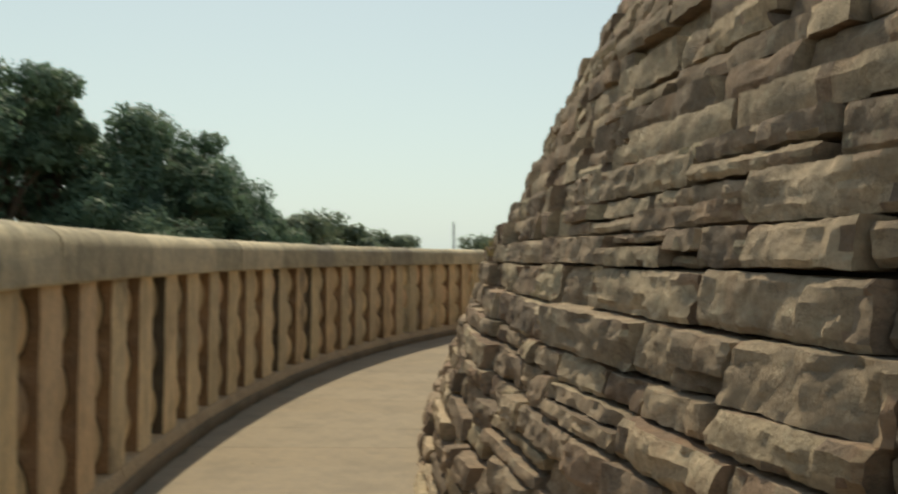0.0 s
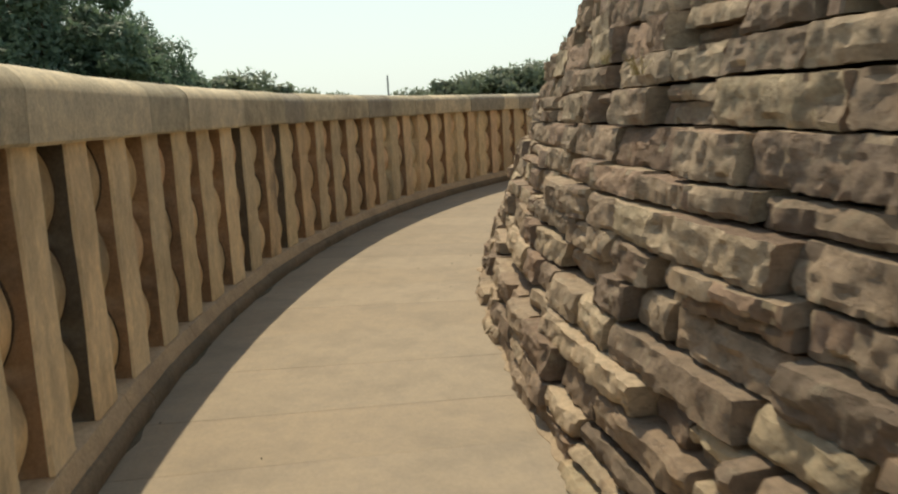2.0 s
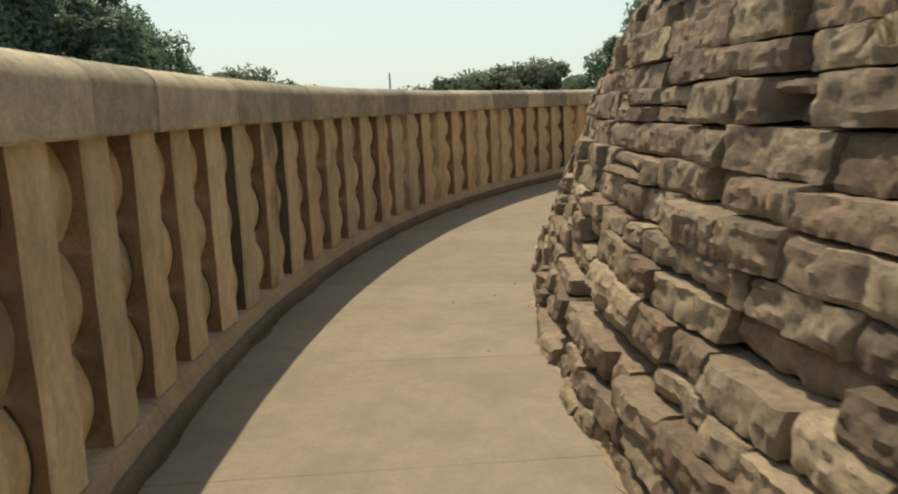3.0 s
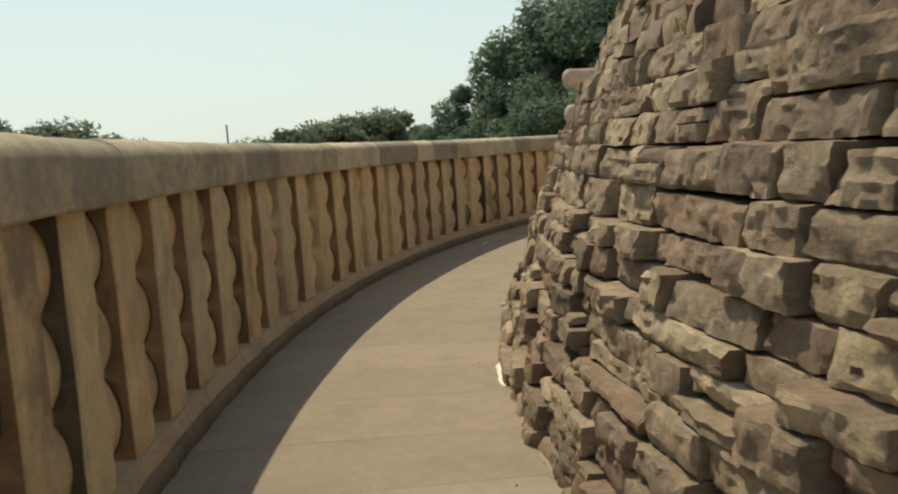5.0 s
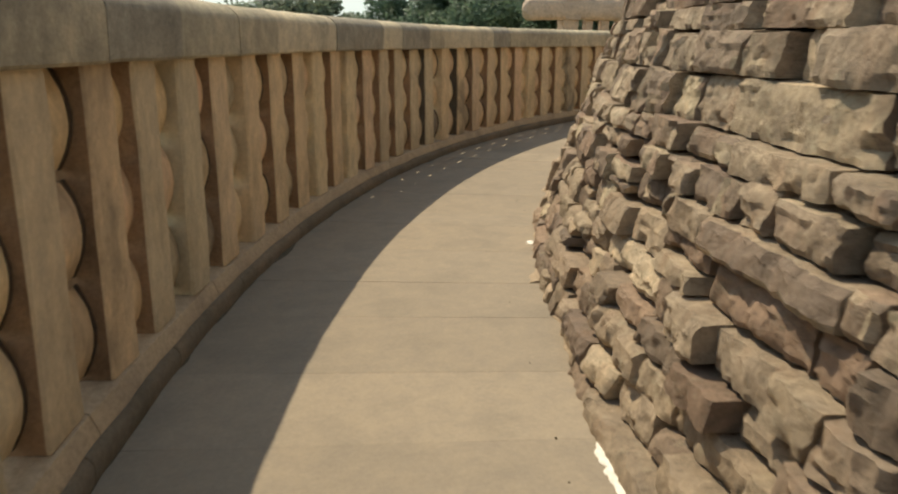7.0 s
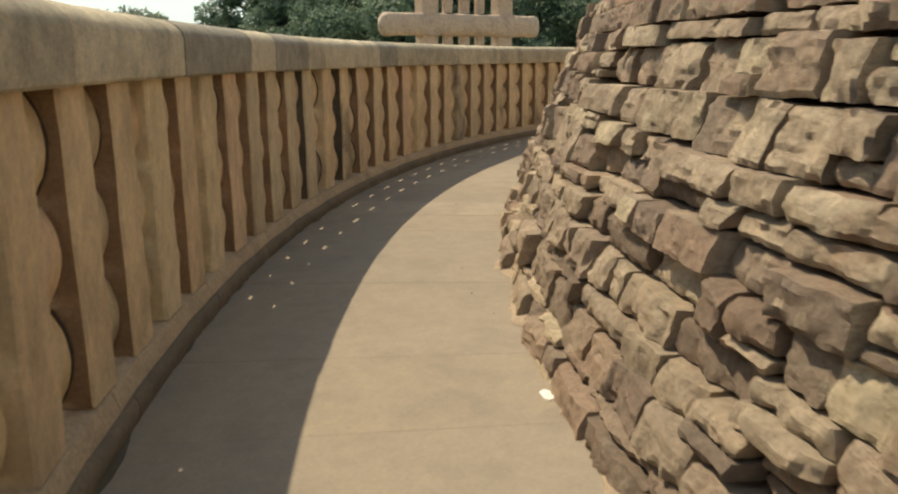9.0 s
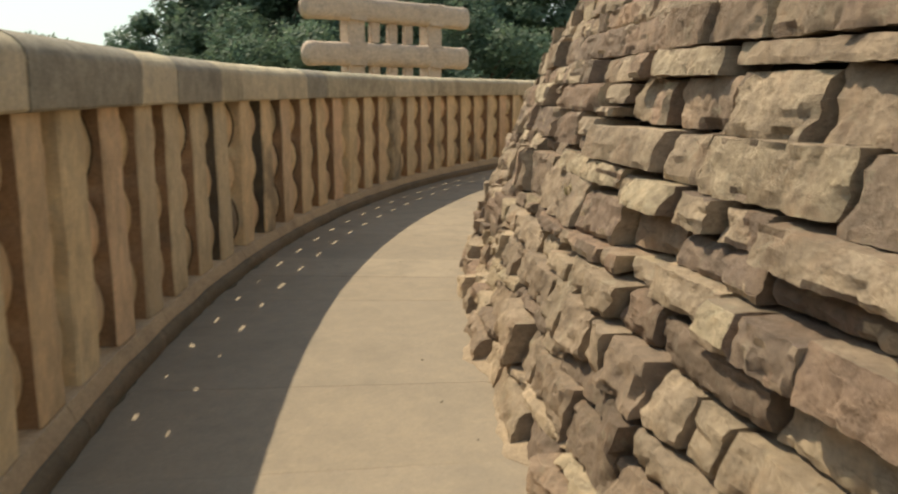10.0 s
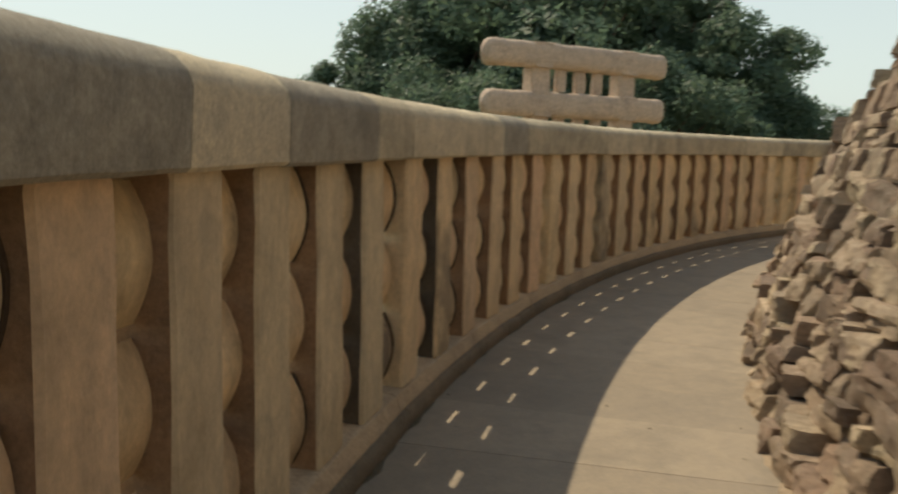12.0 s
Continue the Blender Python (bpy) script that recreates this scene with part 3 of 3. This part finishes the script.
part("dust_drift", mesh_of("dust_drift", *drift_shape(24, 52, 18.79, 0.13, 0.03, 3), mat_dust, 50), floor, label="pale crumbled mortar dust", kind="stuff")
part("dust_drift", mesh_of("dust_drift", *drift_shape(-12, 24, 18.74, 0.1, 0.015, 8), mat_dust, 50), floor, label="pale crumbled mortar dust", kind="stuff")
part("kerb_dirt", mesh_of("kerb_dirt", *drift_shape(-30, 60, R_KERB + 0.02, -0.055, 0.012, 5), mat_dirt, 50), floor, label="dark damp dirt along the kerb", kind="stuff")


grit_rnd = random.Random(77)
chips = []
for i in range(40):
    a = grit_rnd.uniform(-14, 50)
    r = grit_rnd.choice([R_KERB - abs(grit_rnd.gauss(0.05, 0.08)), 18.95 + abs(grit_rnd.gauss(0, 0.12)), grit_rnd.uniform(19.0, 20.4)])
    s = grit_rnd.uniform(0.003, 0.008)
    ring = [Vector((math.cos(k * 1.0472) * s * grit_rnd.uniform(0.6, 1.3), math.sin(k * 1.0472) * s * grit_rnd.uniform(0.6, 1.3), 0)) for k in range(6)]
    chips.append(moved(turned(a, r, 0.0, grit_rnd.uniform(0, 360)), sweep([[p + Vector((0, 0, -0.003)) for p in ring], [p * 0.6 + Vector((0, 0, s * 0.6)) for p in ring]])))
part("grit", mesh_of("grit", *merge(chips), mat_dirt, 40), floor, label="scattered dark grit and crumbs", kind="stuff")


# ---- dry weeds rooted in the wall ----
def weed(a, r, z, seed, high):
    rnd = random.Random(seed)
    blades = []
    for i in range(16):
        yaw, tip = rnd.uniform(0, 6.28), rnd.uniform(0.1, 0.7)
        d = Vector((math.cos(yaw) * tip, math.sin(yaw) * tip, 1)).normalized() * high * rnd.uniform(0.5, 1.0)
        s = Vector((-math.sin(yaw), math.cos(yaw), 0)) * rnd.uniform(0.002, 0.004)
        o = Vector((rnd.uniform(-0.02, 0.02), rnd.uniform(-0.02, 0.02), -0.01))
        bend = Vector((math.cos(yaw), math.sin(yaw), -0.4)) * high * 0.2
        blades.append(sweep([[o - s, o + s, o + s.cross(Vector((0, 0, 1)))], [o + d * 0.5 - s * 0.8, o + d * 0.5 + s * 0.8, o + d * 0.5 + s.cross(Vector((0, 0, 1)))],
                             [o + d + bend - s * 0.2, o + d + bend + s * 0.2, o + d + bend + s.cross(Vector((0, 0, 1))) * 0.2]]))
    ob = tagged(new("weed", mesh_of("weed", *merge(blades), mat_straw, 60)), "small dry weed rooted between the wall stones", "weed", group="weeds on the wall", kind="stuff")
    ob.matrix_basis = turned(a, r, z)


for i, (a, z, high) in enumerate(((-1.5, 1.52, 0.13), (0.5, 1.6, 0.1), (32.4, 0.97, 0.07), (46.5, 1.9, 0.1), (13.0, 2.0, 0.1))):
    weed(a, r_wall(z) + 0.0, z, i, high)


# ---- rubble stones ----
def stone_shape(w, h, d, seed, fine, lean, broken=1.0):
    """A cleft block: x along the wall, y = 0 at its face and growing into the wall, z from its bottom; lean tips the face back."""
    rnd = random.Random(seed)
    off = Vector((rnd.uniform(0, 90), rnd.uniform(0, 90), rnd.uniform(0, 90)))
    n = max(3, min(30, round(w / fine)))
    m = max(2, min(9, round(h / fine)))
    t = max(1, min(3, round(0.09 / fine)))
    skew = rnd.uniform(-0.02, 0.02)
    sl, sr = rnd.uniform(-0.01, 0.006), rnd.uniform(-0.01, 0.006)
    el, er = rnd.uniform(-0.025, 0.025), rnd.uniform(-0.025, 0.025)
    round_by = rnd.choice([0.003, 0.005, 0.009, 0.016])
    strata = rnd.choice([0.004, 0.007, 0.011])
    secs = []
    for i in range(n + 1):
        u = i / n
        ring = [(d, 0.0)]
        for j in range(1, t + 1):
            ring.append((d - d * j / (t + 1), 0.0))
        for j in range(m + 1):
            v = j / m
            edge = min(v, 1 - v) * h
            ring.append((max(0.0, round_by - edge * 0.8) + lean * v * h + skew * (u - 0.5), h * v))
        for j in range(1, t + 1):
            ring.append((lean * h + d * j / (t + 1), h))
        ring.append((d + lean * h, h))
        sec = []
        for y, z in ring:
            v = z / h
            zc = z + (sl * (1 - u) + sr * u) * v
            x = (u - 0.5) * w
            if i == 0:
                x += el * (v - 0.5) + 0.014 * noise.noise(off + Vector((0, z * 9, 5)))
            elif i == n:
                x += er * (v - 0.5) + 0.014 * noise.noise(off + Vector((4, z * 9, 5)))
            p = Vector((x, y, zc))
            q = p * 6.0 + off
            face = 1.0 if y < 0.05 + lean * h else 0.35
            cleft = noise.noise(q * 0.9)
            step = math.floor(cleft * 4.5) / 4.5
            chip = max(0.0, noise.noise(q * 1.4 + Vector((7, 7, 7))) - 0.12)
            near_edge = 1.0 if min(v, 1 - v) < 0.2 or min(u, 1 - u) < 0.12 else 0.25
            ridge = abs(noise.noise(q * 2.1 + Vector((5, 1, 2))))
            p.y += face * broken * (0.012 * step + 0.008 * cleft + 0.02 * (0.3 - ridge) + 0.009 * noise.noise(q * 4.3) + 0.007 * noise.noise(q * 7.7)
                           + strata * noise.noise((x * 2.5 + off.x, z * 42, off.y)) + 0.06 * chip * near_edge)
            p.z += broken * 0.006 * noise.noise(q * 1.1 + Vector((3, 9, 1))) + 0.005 * noise.noise(q * 3.3) + 0.004 * noise.noise(q * 8)
            if i in (0, n):
                p.y += 0.004 + 0.012 * abs(noise.noise(q * 2.0))
            sec.append(p)
        secs.append(sec)
    return sweep(secs)


rnd = random.Random(21)
joined = []
named = 0
z, course = -0.02, 0
while z < 5.25:
    base_h = rnd.choice([0.095, 0.11, 0.125, 0.14]) if z < 0.45 else rnd.choice([0.12, 0.135, 0.15, 0.16, 0.175])
    a = -26.0 + rnd.uniform(0, 1)
    while a < 67:
        r = r_wall(z + base_h / 2)
        jagged = a > 34 and z < 1.3         # smaller, rougher stones there
        w = min(0.95, max(0.12, rnd.lognormvariate(-1.4 if jagged else -0.78 if a < 10 else -1.08 if a < 24 else -0.9, 0.45)))
        span = math.degrees(w / r)
        am = a + span / 2
        mixed_beds = 0.03 + 0.11 * min(1.0, max(0.0, (am - 20) / 10))     # thick and thin courses alternate further along
        bed = [(mixed_beds * noise.noise((am * 0.07, k * 3.7, 2.0)) + 0.011 * noise.noise((am * 0.4, k * 1.7, 8.0))) * (k > 0) for k in (course, course + 1)]
        zz = z + bed[0]
        tall = max(0.05, base_h + bed[1] - bed[0])
        ledge = 1.0 - min(1.0, max(0.0, (am - 6) / 18))
        shift = -0.03 + 0.055 * min(1.0, max(0.0, (am - 3) / 26)) + 0.07 * min(1.0, max(0.0, (am - 40) / 10)) + (0.2 if am > 56.8 else 0.0)     # the wall bellies out a little along the walk and steps out at a thicker stretch
        rows = [(zz, tall)]
        if rnd.random() < (0.1 if jagged else 0.13) and tall > 0.12:
            cut = rnd.uniform(0.35, 0.65)
            rows = [(zz, tall * cut), (zz + tall * cut, tall * (1 - cut))]
        for z0, hh in rows:
            near = -18 < am < 46 and z0 < 1.25
            fine = 0.022 if z0 < 1.9 and -19 < am < 48 else 0.045 if z0 < 3 else 0.08
            lean = rnd.uniform(0.16, 0.42) * (1 - ledge) + rnd.uniform(0.03, 0.3) * ledge
            proud = rnd.uniform(-0.085, 0.005)
            if jagged:
                proud, lean = rnd.uniform(-0.09, 0.015), rnd.uniform(-0.1, 0.7)
            if rnd.random() < 0.12:
                proud -= 0.06
            gap = rnd.uniform(0.008, 0.032) + (0.035 if rnd.random() < 0.1 else 0.0)
            shape = stone_shape(w - gap, hh - rnd.uniform(0.003, 0.02) + (0.01 if jagged else 0.0), 0.24, rnd.randrange(10 ** 6), fine, lean, 1.1 if jagged else 1.0)
            place = turned(am, r_wall(z0) + proud + shift, z0) @ pose(0, 0, 0, rnd.uniform(-3, 3), rnd.uniform(-9, 9) if jagged else rnd.uniform(-0.8, 0.8), rnd.uniform(-1, 1) * min(16.0 if jagged else 4.0, (3.5 if jagged else 1.3) / w))
            if near and named < 320:
                part("stone", mesh_of("stone", *shape, mat_rubble, 24), bedding, place)
                named += 1
            else:
                joined.append(moved(place, shape))
        a += span
    z += base_h
    course += 1
part("stonework", mesh_of("stonework", *merge(joined), mat_rubble_far, 24), bedding, kind="stuff")
